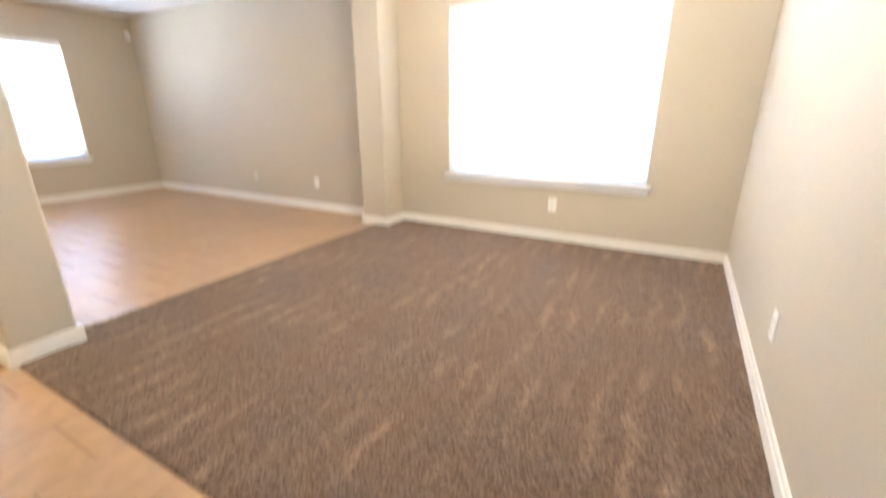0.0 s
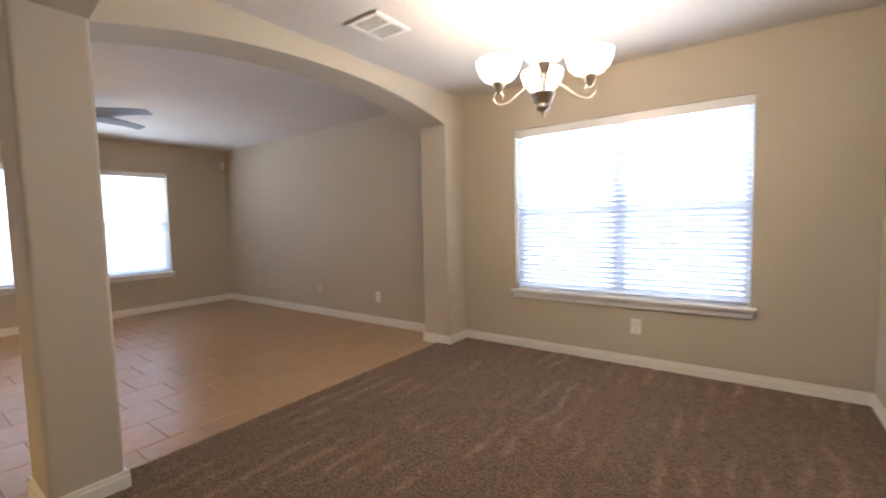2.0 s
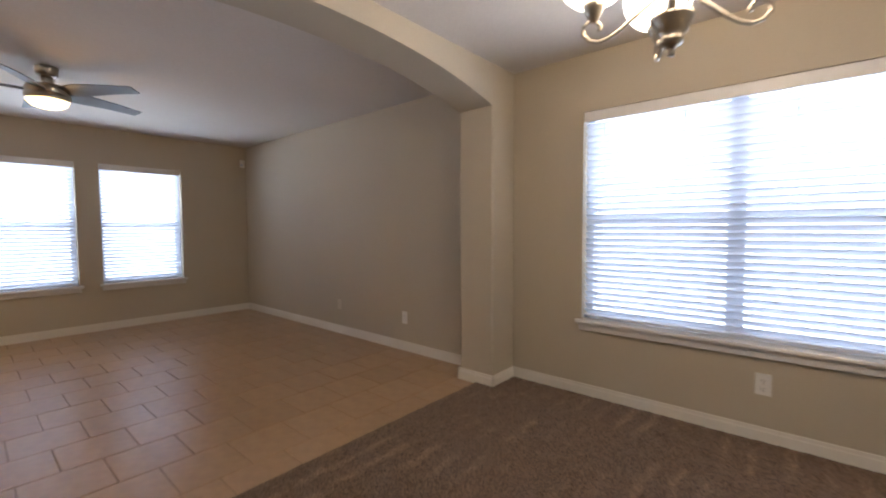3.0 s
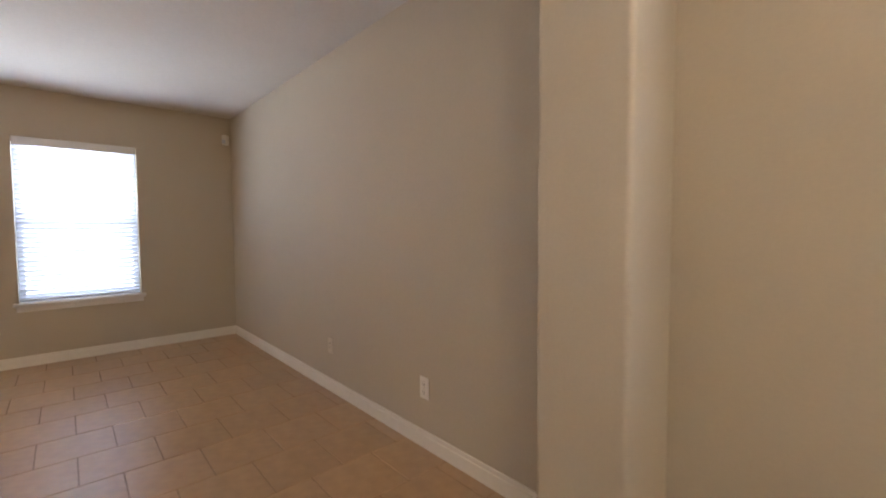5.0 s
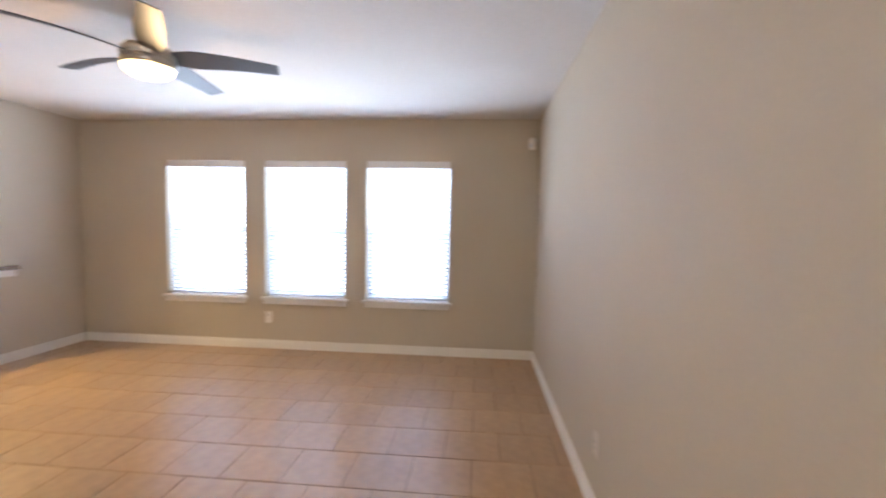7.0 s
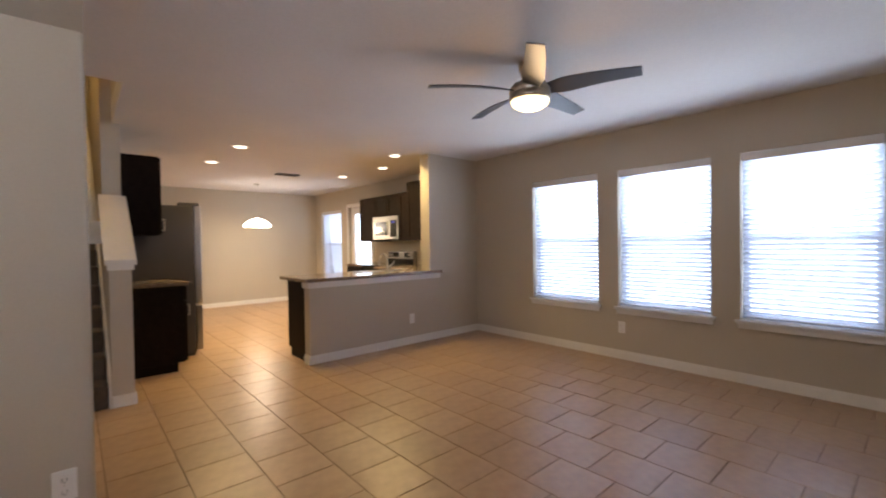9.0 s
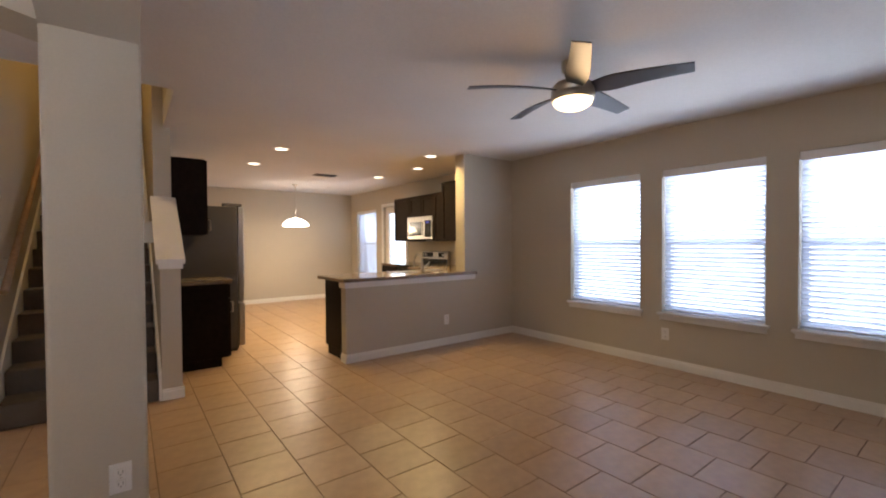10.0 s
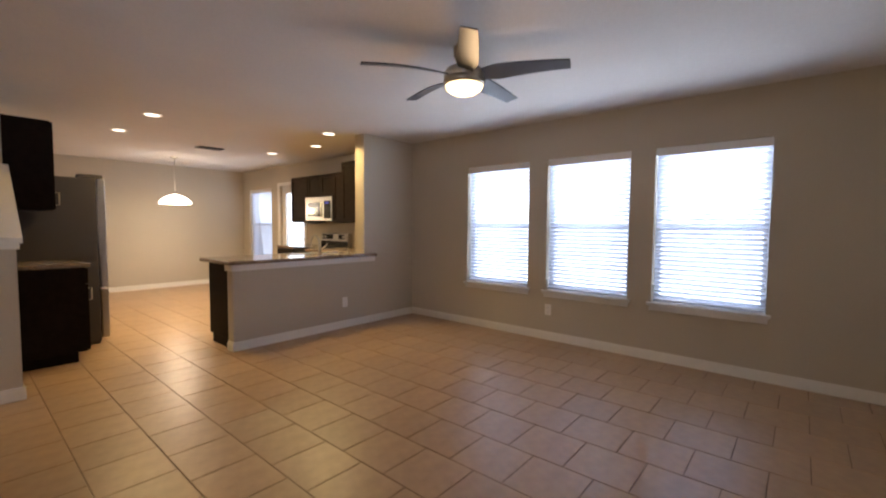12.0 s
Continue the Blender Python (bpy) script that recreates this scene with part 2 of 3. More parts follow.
# ---- the plan ----
H = 2.44
XE, XD, YN, YS, XW = 3.65, 3.69, 7.035, -0.626, -6.68          # east, north, south and west walls
AY0, AY1 = 2.38, 2.695                                # arch wall between dining and living room
PX0, PX1, PIL = 0.455, 0.722, 3.39                     # pillar, pilaster
XK, XN = -1.315, -1.275                                          # living side of the kitchen's half wall
SY0, SY1 = 1.87, 2.85                                # stairs
WINDOWS = [(-0.318, 0.564), (0.793, 1.673), (1.894, 2.770)]
SILL_Z, HEAD_Z = 0.560, 2.018
DWIN = (0.005, 1.808, 0.562, 2.040)
NOOKWIN = (-6.37, -5.40, 0.548, 2.018)
DOOR = (-5.06, -4.14, 2.04)

structure("floor", blocks(((XW - 0.2, -0.83, -0.15), (XE + 0.2, YN + 0.2, -0.004))), GROUT, "brown grouted tile floor of the open house", "floor")
structure("ground", blocks(((-60, -60, -0.40), (60, 60, -0.30))), GRASS, "plain lawn round the house", "ground")


def north_wall():
    y0, y1 = YN, YN + 0.18
    holes = [(NOOKWIN[0], NOOKWIN[1], SILL_Z, HEAD_Z), (DOOR[0], DOOR[1], 0, DOOR[2])] + [(a, b, SILL_Z, HEAD_Z) for a, b in WINDOWS]
    out, x = [], XW - 0.2
    for a, b, z0, z1 in holes:
        out.append(((x, y0, 0), (a, y1, H)))
        if z0 > 0:
            out.append(((a, y0, 0), (b, y1, z0)))
        out.append(((a, y0, z1), (b, y1, H)))
        x = b
    out.append(((x, y0, 0), (XE + 0.2, y1, H)))
    return blocks(*out)


structure("wall_north", north_wall(), PAINT, "greige painted wall with three windows", "wall")
d0, d1, dz0, dz1 = DWIN
structure("wall_east", blocks(((XD, -0.83, 0), (XD + 0.2, d0, H)), ((XD, d0, 0), (XD + 0.2, d1, dz0)), ((XD, d0, dz1), (XD + 0.2, d1, H)), ((XD, d1, 0), (XD + 0.2, 2.53, H)), ((XE, 2.53, 0), (XD + 0.2, YN, H))), PAINT, "greige painted wall with a wide window", "wall")
structure("wall_south", blocks(((-2.4, YS - 0.2, 0), (XD, YS, H))), PAINT, "smooth greige painted wall", "wall")
# out of view: a plain wall added only to close the hall's west end
structure("wall_unseen_hall", blocks(((-2.55, YS - 0.2, 0), (-2.4, SY0 - 0.15, H))), PAINT, "unseen greige wall added to close the hall", "wall")
structure("wall_west", blocks(((XW - 0.2, SY1, 0), (XW, YN, H))), PAINT, "pale greige wall of the breakfast nook", "wall")
structure("wall_stair_south", blocks(((-5.4, SY0 - 0.15, 0), (-1.25, SY0, 5.0)), ((-1.25, SY0 - 0.15, H + 0.20), (-0.79, SY0, 5.0))), PAINT, "greige wall beside the stairs", "wall")
structure("wall_stair_north", blocks(((XW, SY1, 0), (-2.06, SY1 + 0.145, 5.0)), ((-2.06, 2.935, H + 0.20), (-0.79, 3.06, 5.0))), PAINT, "greige wall between stairs and kitchen", "wall")
structure("wall_stair_end", blocks(((-5.55, SY0 - 0.15, 0), (-5.4, SY1, 5.0)), ((-0.79, SY0 - 0.15, H + 0.20), (-0.64, 3.06, 5.0))), PAINT, "greige end walls of the stairwell", "wall")
structure("wall_knee", prism([(XN, 0), (XN, 1.135), (-2.06, 1.725), (-2.06, 0)], "y", SY1, SY1 + 0.145), PAINT, "sloped greige knee wall beside the stairs", "wall")
structure("wall_half", blocks(((XK - 0.125, 4.50, 0), (XK, 6.154, 0.868)), ((XK - 0.18, 6.154, 0), (XK, YN, H))), PAINT, "greige half wall carrying the kitchen counter", "wall")
structure("ceiling", blocks(((XW - 0.2, -0.8, H), (XD + 0.2, SY0 - 0.004, H + 0.20)), ((XW - 0.2, 2.935, H), (XD + 0.2, YN + 0.18, H + 0.20)), ((-0.79, SY0 - 0.004, H), (XD + 0.2, 2.935, H + 0.20)), ((XW - 0.2, SY0 - 0.004, H), (-5.405, 2.935, H + 0.20))), CEIL, "flat off-white ceiling", "ceiling")
structure("ceiling_stair", blocks(((-5.55, SY0 - 0.15, 5.0), (-0.64, 3.06, 5.1))), CEIL, "flat off-white ceiling above the stairs", "ceiling")


def arch_outline(a, b, spring, rise, n=28):
    pts = [(a, H), (a, spring)]
    for k in range(1, n):
        u = -1 + 2 * k / n
        pts.append((a + (b - a) * k / n, spring + rise * (1 - abs(u) ** 2.2)))
    return pts + [(b, spring), (b, H)]


def post(x0, x1, y0, y1):
    bm = blocks(((x0, y0, 0), (x1, y1, H)))
    up = [e for e in bm.edges if abs(e.verts[0].co.z - e.verts[1].co.z) > 1]
    bmesh.ops.bevel(bm, geom=up, offset=0.018, segments=4, affect="EDGES", profile=0.5)
    return bm


structure("wall_pillar", post(PX0, PX1, AY0, AY1), PAINT, "greige square pillar with rounded corners", "pillar")
structure("wall_pilaster", post(PIL, XD + 0.05, AY0, AY1), PAINT, "greige pilaster with rounded corners under the arch", "pilaster")
structure("wall_arch_1", prism(arch_outline(PX1 - 0.02, PIL + 0.02, 2.130, 0.172), "y", AY0 + 0.002, AY1 - 0.002), PAINT, "greige shallow arch between dining and living room", "arch")
structure("wall_arch_2", prism(arch_outline(YS, AY0 + 0.02, 2.140, 0.165), "x", PX0 + 0.002, PX1 - 0.002), PAINT, "greige shallow arch between hall and dining room", "arch")

# baseboards: a board with a stepped top
BB = 0.092


def baseboard(name, a, b, face):
    """From a to b along the wall; face: the way the board looks (+x, -x, +y, -y)."""
    t1, t2 = 0.015, 0.009
    out = []
    for t, z0, z1 in ((t1, 0, BB - 0.022), (t2, BB - 0.022, BB)):
        if face[1] == "x":
            s = 1 if face[0] == "+" else -1
            xs = sorted((a[0], a[0] + s * t))
            out.append(((xs[0], min(a[1], b[1]), z0), (xs[1], max(a[1], b[1]), z1)))
        else:
            s = 1 if face[0] == "+" else -1
            ys = sorted((a[1], a[1] + s * t))
            out.append(((min(a[0], b[0]), ys[0], z0), (max(a[0], b[0]), ys[1], z1)))
    return structure(name, blocks(*out), TRIM, "white painted baseboard along the wall", "baseboard")


baseboard("baseboard_1", (XD, YS), (XD, AY0), "-x")
baseboard("baseboard_2", (XE, AY1), (XE, YN), "-x")
baseboard("baseboard_3", (XK, YN), (XE, YN), "-y")
baseboard("baseboard_4", (XK, 4.50), (XK, YN), "+x")
baseboard("baseboard_5", (-2.4, YS), (XD, YS), "+y")
baseboard("baseboard_6", (PX0 - 0.015, AY0), (PX1 + 0.015, AY0), "-y")
baseboard("baseboard_7", (PX1, AY0), (PX1, AY1), "+x")
baseboard("baseboard_8", (PX0 - 0.015, AY1), (PX1 + 0.015, AY1), "+y")
baseboard("baseboard_9", (PX0, AY0), (PX0, AY1), "-x")
baseboard("baseboard_10", (PIL, AY0 - 0.015), (PIL, AY1 + 0.015), "-x")
baseboard("baseboard_11", (PIL - 0.015, AY0), (XD, AY0), "-y")
baseboard("baseboard_12", (PIL - 0.015, AY1), (XE, AY1), "+y")
baseboard("baseboard_13", (XW, SY1 + 0.145), (XW, YN), "+x")
baseboard("baseboard_14", (XN, SY1), (XN, SY1 + 0.16), "+x")
baseboard("baseboard_15", (XN, SY1 + 0.145), (-2.05, SY1 + 0.145), "+y")
baseboard("baseboard_16", (XK - 0.125, 4.50), (XK + 0.015, 4.50), "-y")
baseboard("baseboard_17", (XW, YN), (DOOR[0] - 0.07, YN), "-y")
structure("trim_knee", prism([(XN + 0.025, 1.132), (XN + 0.025, 1.172), (-2.06, 1.765), (-2.06, 1.725)], "y", SY1 - 0.03, SY1 + 0.178), TRIM, "white sloped cap on the knee wall", "trim")
structure("trim_knee_band", prism([(XN + 0.012, 1.09), (XN + 0.012, 1.134), (-2.06, 1.727), (-2.06, 1.685)], "y", SY1 - 0.012, SY1 + 0.162), TRIM, "white moulding under the sloped cap", "trim")


# ---- windows ----
def sash_window(name, along, a, b, z0, z1, wall, units=1):
    """A window in the wall plane: frame and glass at the wall's outer side. along x: wall is y; along y: wall is x."""
    w = thing(name, (0, 0, 0), "white vinyl sash window with bright daylight behind", "window")
    w["kind"] = "structure"

    def at(u0, u1, d0, d1, h0, h1):
        return ((u0, wall + d0, h0), (u1, wall + d1, h1)) if along == "x" else ((wall + d0, u0, h0), (wall + d1, u1, h1))
    f = 0.045
    part("window_frame", blocks(at(a, a + f, 0.10, 0.17, z0, z1), at(b - f, b, 0.10, 0.17, z0, z1), at(a + f, b - f, 0.10, 0.17, z0, z0 + f), at(a + f, b - f, 0.10, 0.17, z1 - f, z1)), VINYL, w)
    mid = (z0 + z1) / 2 - 0.01
    step = (b - a) / units
    for k in range(units):
        u0, u1 = a + k * step, a + (k + 1) * step
        if k:
            part("mullion", blocks(at(u0 - 0.045, u0 + 0.045, 0.10, 0.168, z0 + f, z1 - f)), VINYL, w)
        part("meeting_rail", blocks(at(u0 + f, u1 - f, 0.105, 0.165, mid - 0.022, mid + 0.022)), VINYL, w)
        for h0, h1 in ((z0 + f, mid - 0.022), (mid + 0.022, z1 - f)):
            g = part("pane", blocks(at(u0 + f, u1 - f, 0.135, 0.139, h0, h1)), GLASS, w)
            g.visible_shadow = False
        part("insect_screen", blocks(at(u0 + f, u1 - f, 0.172, 0.173, z0 + f, mid)), SCREEN, w, "grey mesh insect screen")
    s0, s1 = a - 0.035, b + 0.035
    part("sill", blocks(at(a, b, 0.0, 0.10, z0 - 0.022, z0 + 0.002), at(s0, s1, -0.045, 0.0, z0 - 0.022, z0 + 0.002), bevel=0.004), SILL, w, "white painted sill board")
    part("apron", blocks(at(a - 0.015, b + 0.015, -0.020, -0.002, z0 - 0.075, z0 - 0.022), at(a - 0.025, b + 0.025, -0.030, -0.002, z0 - 0.034, z0 - 0.022), bevel=0.003), SILL, w, "white moulded apron")
    return w


def blind(along, a, b, z0, z1, wall, tilt):
    """A lowered slat blind in the opening."""
    bl = thing("window_blind", ((a + b) / 2, wall, z0) if along == "x" else (wall, (a + b) / 2, z0), "white slatted window blind, lowered with slats open", "blind", "window blinds", 0 if along == "x" else -90)
    half = (b - a) / 2 - 0.008
    top = z1 - z0
    part("valance", blocks(((-half - 0.004, 0.004, top - 0.075), (half + 0.004, 0.018, top - 0.002)), bevel=0.004), SILL, bl, "white moulded valance")
    part("headrail", blocks(((-half, 0.02, top - 0.05), (half, 0.07, top - 0.003))), BLIND, bl)
    part("bottom_rail", blocks(((-half, 0.022, 0.012), (half, 0.070, 0.034)), bevel=0.004), VINYL, bl)
    slat = bmesh.new()
    rows = []
    for k in range(5):
        u = -1 + k / 2
        rows.append([slat.verts.new((x, 0.024 * u, 0.003 * (1 - u * u) + dz)) for x in (-half, half) for dz in (0, 0.0028)])
    for p, q in zip(rows, rows[1:]):
        slat.faces.new((p[0], q[0], q[2], p[2])), slat.faces.new((p[1], p[3], q[3], q[1]))
        slat.faces.new((p[0], p[1], q[1], q[0])), slat.faces.new((p[2], q[2], q[3], p[3]))
    slat.faces.new((rows[0][0], rows[0][2], rows[0][3], rows[0][1])), slat.faces.new((rows[-1][0], rows[-1][1], rows[-1][3], rows[-1][2]))
    bmesh.ops.recalc_face_normals(slat, faces=slat.faces[:])
    me = mesh("slat", slat, BLIND)
    z = 0.060
    while z < top - 0.07:
        s = new("slat", me)
        s.parent = bl
        s.matrix_basis = pose(0, 0.046, z, tilt + random.uniform(-1.5, 1.5), 0, 0)
        z += 0.0425
    for u in (-0.72, 0.72) if half < 0.6 else (-0.85, -0.3, 0.3, 0.85):
        part("ladder_cord", tube([(u * half, 0.018, 0.03), (u * half, 0.018, top - 0.06)], 0.0014, 5), BLIND, bl)
    return bl


for k, (wa, wb) in enumerate(WINDOWS):
    sash_window("window_%d" % (k + 1), "x", wa, wb, SILL_Z, HEAD_Z, YN)
    blind("x", wa, wb, SILL_Z, HEAD_Z, YN, -44)
sash_window("window_4", "y", *DWIN[:2], DWIN[2], DWIN[3], XD, 2)
blind("y", *DWIN[:2], DWIN[2], DWIN[3], XD, -44)
sash_window("window_5", "x", *NOOKWIN[:2], NOOKWIN[2], NOOKWIN[3], YN)
blind("x", *NOOKWIN[:2], NOOKWIN[2], NOOKWIN[3], YN, -44)

# patio door with a full glass pane
door = thing("door_1", (DOOR[0], YN, 0), "white patio door with one tall bright pane", "door")
door["kind"] = "structure"
dw = DOOR[1] - DOOR[0]
part("casing", blocks(((-0.065, -0.018, 0), (0, 0.0, DOOR[2] + 0.065)), ((dw, -0.018, 0), (dw + 0.065, 0.0, DOOR[2] + 0.065)), ((0, -0.018, DOOR[2]), (dw, 0.0, DOOR[2] + 0.065))), TRIM, door)
part("leaf", blocks(((0.004, 0.05, 0.01), (0.14, 0.09, 2.035)), ((dw - 0.14, 0.05, 0.01), (dw - 0.004, 0.09, 2.035)), ((0.14, 0.05, 0.01), (dw - 0.14, 0.09, 0.25)), ((0.14, 0.05, 1.89), (dw - 0.14, 0.09, 2.035))), TRIM, door)
pn = part("pane", blocks(((0.14, 0.066, 0.25), (dw - 0.14, 0.072, 1.89))), GLASS, door)
pn.visible_shadow = False
part("door_handle", tube([(dw - 0.07, 0.05, 1.0), (dw - 0.07, 0.0, 1.0), (dw - 0.17, -0.005, 1.0)], 0.011), NICKEL, door, "nickel lever handle")


# ---- stairs ----
stairs = thing("staircase", (-1.30, SY0, 0), "steep staircase covered in dark brown carpet", "staircase")
for k in range(14):
    part("step", blocks(((-0.255 * (k + 1) - 0.03, 0.022, 0 if k == 0 else 0.18 * k - 0.02), (-0.255 * k + 0.018, SY1 - SY0 - 0.022, 0.18 * (k + 1))), bevel=0.012, seg=2), STAIRCARPET, stairs)
part("landing", blocks(((-4.09, 0.022, 2.32), (-3.55, SY1 - SY0 - 0.022, 2.50))), STAIRCARPET, stairs)
for y0 in (0.002, SY1 - SY0 - 0.02):
    part("skirt_board", prism([(0.03, 0), (0.03, 0.26), (-3.6, 2.82), (-3.6, 2.4), (-0.3, 0)], "y", y0, y0 + 0.018), TRIM, stairs, "white sloped skirt board")
hr = thing("handrail", (-1.33, SY0, 0.9), "varnished wooden handrail fixed along the stair wall", "handrail")
part("rail", tube([(0.05, 0.075, 0.07), (-3.3, 0.075, 2.42)], 0.024, 10), WOODRAIL, hr)
for k in range(3):
    part("bracket", tube([(-0.4 - k, 0.0, 0.30 + 0.70 * k), (-0.4 - k, 0.075, 0.30 + 0.70 * k), (-0.4 - k, 0.075, 0.365 + 0.70 * k)], 0.006, 6), NICKEL, hr)
hr2 = thing("handrail", (-2.12, SY1, 1.47), "white painted handrail end on the stair wall", "handrail")
part("rail", tube([(0.0, -0.07, 0.0), (-2.4, -0.07, 1.68)], 0.024, 10), TRIM, hr2)
part("rail_end", blocks(((-0.04, -0.10, -0.16), (0.03, -0.001, 0.05)), bevel=0.01), TRIM, hr2)


# ---- outlets and small fittings ----
def outlet(place, turn, group="wall outlets"):
    o = thing("wall_outlet", place, "white double wall outlet with a plastic plate", "outlet", group, turn)
    part("plate", blocks(((-0.038, -0.006, -0.062), (0.038, 0.0, 0.062)), bevel=0.003), PLATE, o)
    for z in (-0.024, 0.024):
        s = part("socket", blocks(((-0.017, -0.0085, z - 0.016), (0.017, -0.005, z + 0.016)), bevel=0.002), PLATE, o)
        part("slots", blocks(((-0.009, -0.0092, z - 0.006), (-0.006, -0.008, z + 0.008)), ((0.006, -0.0092, z - 0.006), (0.009, -0.008, z + 0.008)), ((-0.003, -0.0092, z - 0.013), (0.003, -0.008, z - 0.008))), OUTLETSLOT, s)
    part("screw", lathe([(0.0, 0), (0.003, 0), (0.003, 0.002)], 8, (0, -0.008, 0)), NICKEL, o)
    return o


first = outlet((XD, 0.749, 0.337), -90)
for place, turn in (((XE, 3.607, 0.331), -90), ((0.829, YN, 0.341), 0), ((XK, 5.847, 0.319), 90), ((PX1, 2.600, 0.34), 90), ((1.866, YS, 0.335), 180)):
    copy_thing(first, pose(*place, 0, 0, turn))

BEIGE = material("wall-coloured plastic", (0.60, 0.54, 0.44), 0.45, grain=(20, 0.01), stain=(4, 0.02), bump=(80, 0.01))
cable = thing("cable_plate", (XE, 4.703, 0.34), "beige cable wall plate blending with the paint", "wall plate", turn=-90)
part("plate", blocks(((-0.036, -0.005, -0.058), (0.036, 0.0, 0.058)), bevel=0.002), BEIGE, cable)
for z in (-0.014, 0.016):
    part("jack", tube([(0, -0.004, z), (0, -0.012, z)], 0.005, 10), NICKEL, cable, "small metal cable jack")

sensor = thing("motion_sensor", (3.575, 6.99, 2.19), "small white alarm sensor high in the corner", "sensor", turn=-45)
part("housing", blocks(((-0.028, -0.02, -0.055), (0.028, 0.045, 0.055)), bevel=0.01, seg=2), PLATE, sensor)
part("lens", blocks(((-0.02, -0.024, -0.04), (0.02, -0.018, 0.0)), bevel=0.003), VINYL, sensor)


def vent(place, w, d, label, mat=PLATE):
    v = thing("ceiling_vent", place, label, "vent", "ceiling vents")
    x, y, t = w / 2, d / 2, 0.026
    # near-black sheet: the duct's shade behind the slats, put in as colour
    part("duct_shade", blocks(((-x + t, -y + t, -0.004), (x - t, y - t, -0.001))), DARKSLOT, v)
    part("frame", blocks(((-x, -y, -0.012), (-x + t, y, 0)), ((x - t, -y, -0.012), (x, y, 0)), ((-x + t, -y, -0.012), (x - t, -y + t, 0)), ((-x + t, y - t, -0.012), (x - t, y, 0)), ((-0.006, -y + t, -0.012), (0.006, y - t, 0))), mat, v)
    me = mesh("slat", blocks(((-x + t, -0.007, -0.0012), (x - t, 0.007, 0.0012))), mat)
    k = -y + t + 0.012
    while k < y - t:
        s = new("slat", me)
        s.parent = v
        s.matrix_basis = pose(0, k, -0.008, 35, 0, 0)
        k += 0.017
    return v


vent((2.04, 1.91, H), 0.30, 0.26, "white square supply vent in the dining ceiling")
vent((-4.0, 5.33, H), 0.20, 0.36, "grey supply vent in the kitchen ceiling", FRIDGE)

# ---- chandelier ----
ch = thing("chandelier", (2.27, 0.935, 0.030), "four-arm nickel chandelier with lit frosted bowls", "chandelier")
part("canopy", lathe([(0.0, 2.37), (0.02, 2.37), (0.05, 2.385), (0.065, 2.408), (0, 2.41)], 24), NICKEL, ch)
part("stem", lathe([(0.0, 1.86), (0.012, 1.86), (0.012, 1.93), (0.024, 1.95), (0.024, 1.97), (0.012, 1.99), (0.012, 2.12), (0.018, 2.13), (0.010, 2.15), (0.007, 2.16), (0.007, 2.37), (0, 2.37)], 14), NICKEL, ch)
part("hub", lathe([(0.0, 1.742), (0.008, 1.745), (0.012, 1.754), (0.006, 1.764), (0.018, 1.775), (0.032, 1.782), (0.036, 1.800), (0.030, 1.806), (0.046, 1.818), (0.050, 1.836), (0.062, 1.858), (0.066, 1.866), (0.034, 1.874), (0.0, 1.878)], 24), NICKEL, ch)
for k in range(4):
    a = radians(204 + 90 * k)
    c, s = math.cos(a), math.sin(a)
    pts = [(r * c, r * s, z) for r, z in ((0.015, 1.955), (0.06, 1.925), (0.11, 1.885), (0.155, 1.848), (0.19, 1.826), (0.222, 1.818), (0.250, 1.826), (0.268, 1.848), (0.268, 1.872), (0.250, 1.888), (0.228, 1.886), (0.214, 1.870), (0.218, 1.854))]
    fine = []
    for p, q in zip(pts, pts[1:]):
        fine += [tuple(Vector(p).lerp(Vector(q), u)) for u in (0.0, 0.5)]
    arm = part("arm", tube(fine + [pts[-1]], 0.0068, 8), NICKEL, ch)
    part("cup", lathe([(0.0, 1.880), (0.010, 1.882), (0.018, 1.895), (0.030, 1.925), (0.038, 1.943), (0.034, 1.948), (0, 1.948)], 18, (0.236 * c, 0.236 * s, 0)), NICKEL, arm)
    part("bowl", lathe([(0.0, 1.940), (0.036, 1.942), (0.074, 1.958), (0.100, 1.985), (0.114, 2.018), (0.120, 2.052), (0.115, 2.052), (0.108, 2.018), (0.094, 1.989), (0.070, 1.966), (0.034, 1.951), (0.0, 1.949)], 28, (0.236 * c, 0.236 * s, 0)), GLOBE, arm, "lit frosted glass bowl")
part("cord", tube([(0.006 * math.cos(k * 2.1), 0.006 * math.sin(k * 2.1), 2.14 + 0.009 * k) for k in range(25)], 0.004, 6), NICKEL, ch)

# ---- ceiling fan ----
FX, FY = 1.24, 4.925
fan = thing("ceiling_fan", (FX, FY, 0), "five-blade ceiling fan with dark blades and lit bowl", "ceiling fan")
part("canopy", lathe([(0.0, 2.37), (0.05, 2.37), (0.066, 2.385), (0.070, 2.43), (0.070, 2.44), (0, 2.44)], 28), NICKEL, fan)
part("neck", lathe([(0.0, 2.30), (0.034, 2.30), (0.034, 2.375), (0, 2.375)], 20), NICKEL, fan)
part("motor", lathe([(0.0, 2.195), (0.128, 2.195), (0.135, 2.203), (0.135, 2.232), (0.130, 2.237), (0.130, 2.243), (0.134, 2.248), (0.130, 2.280), (0.112, 2.302), (0.085, 2.311), (0.04, 2.318), (0, 2.318)], 36), NICKEL, fan, "brushed nickel motor housing")
part("light_bowl", lathe([(0.0, 2.136), (0.042, 2.139), (0.084, 2.150), (0.115, 2.171), (0.125, 2.196), (0, 2.197)], 32), FANGLASS, fan, "lit white glass bowl")
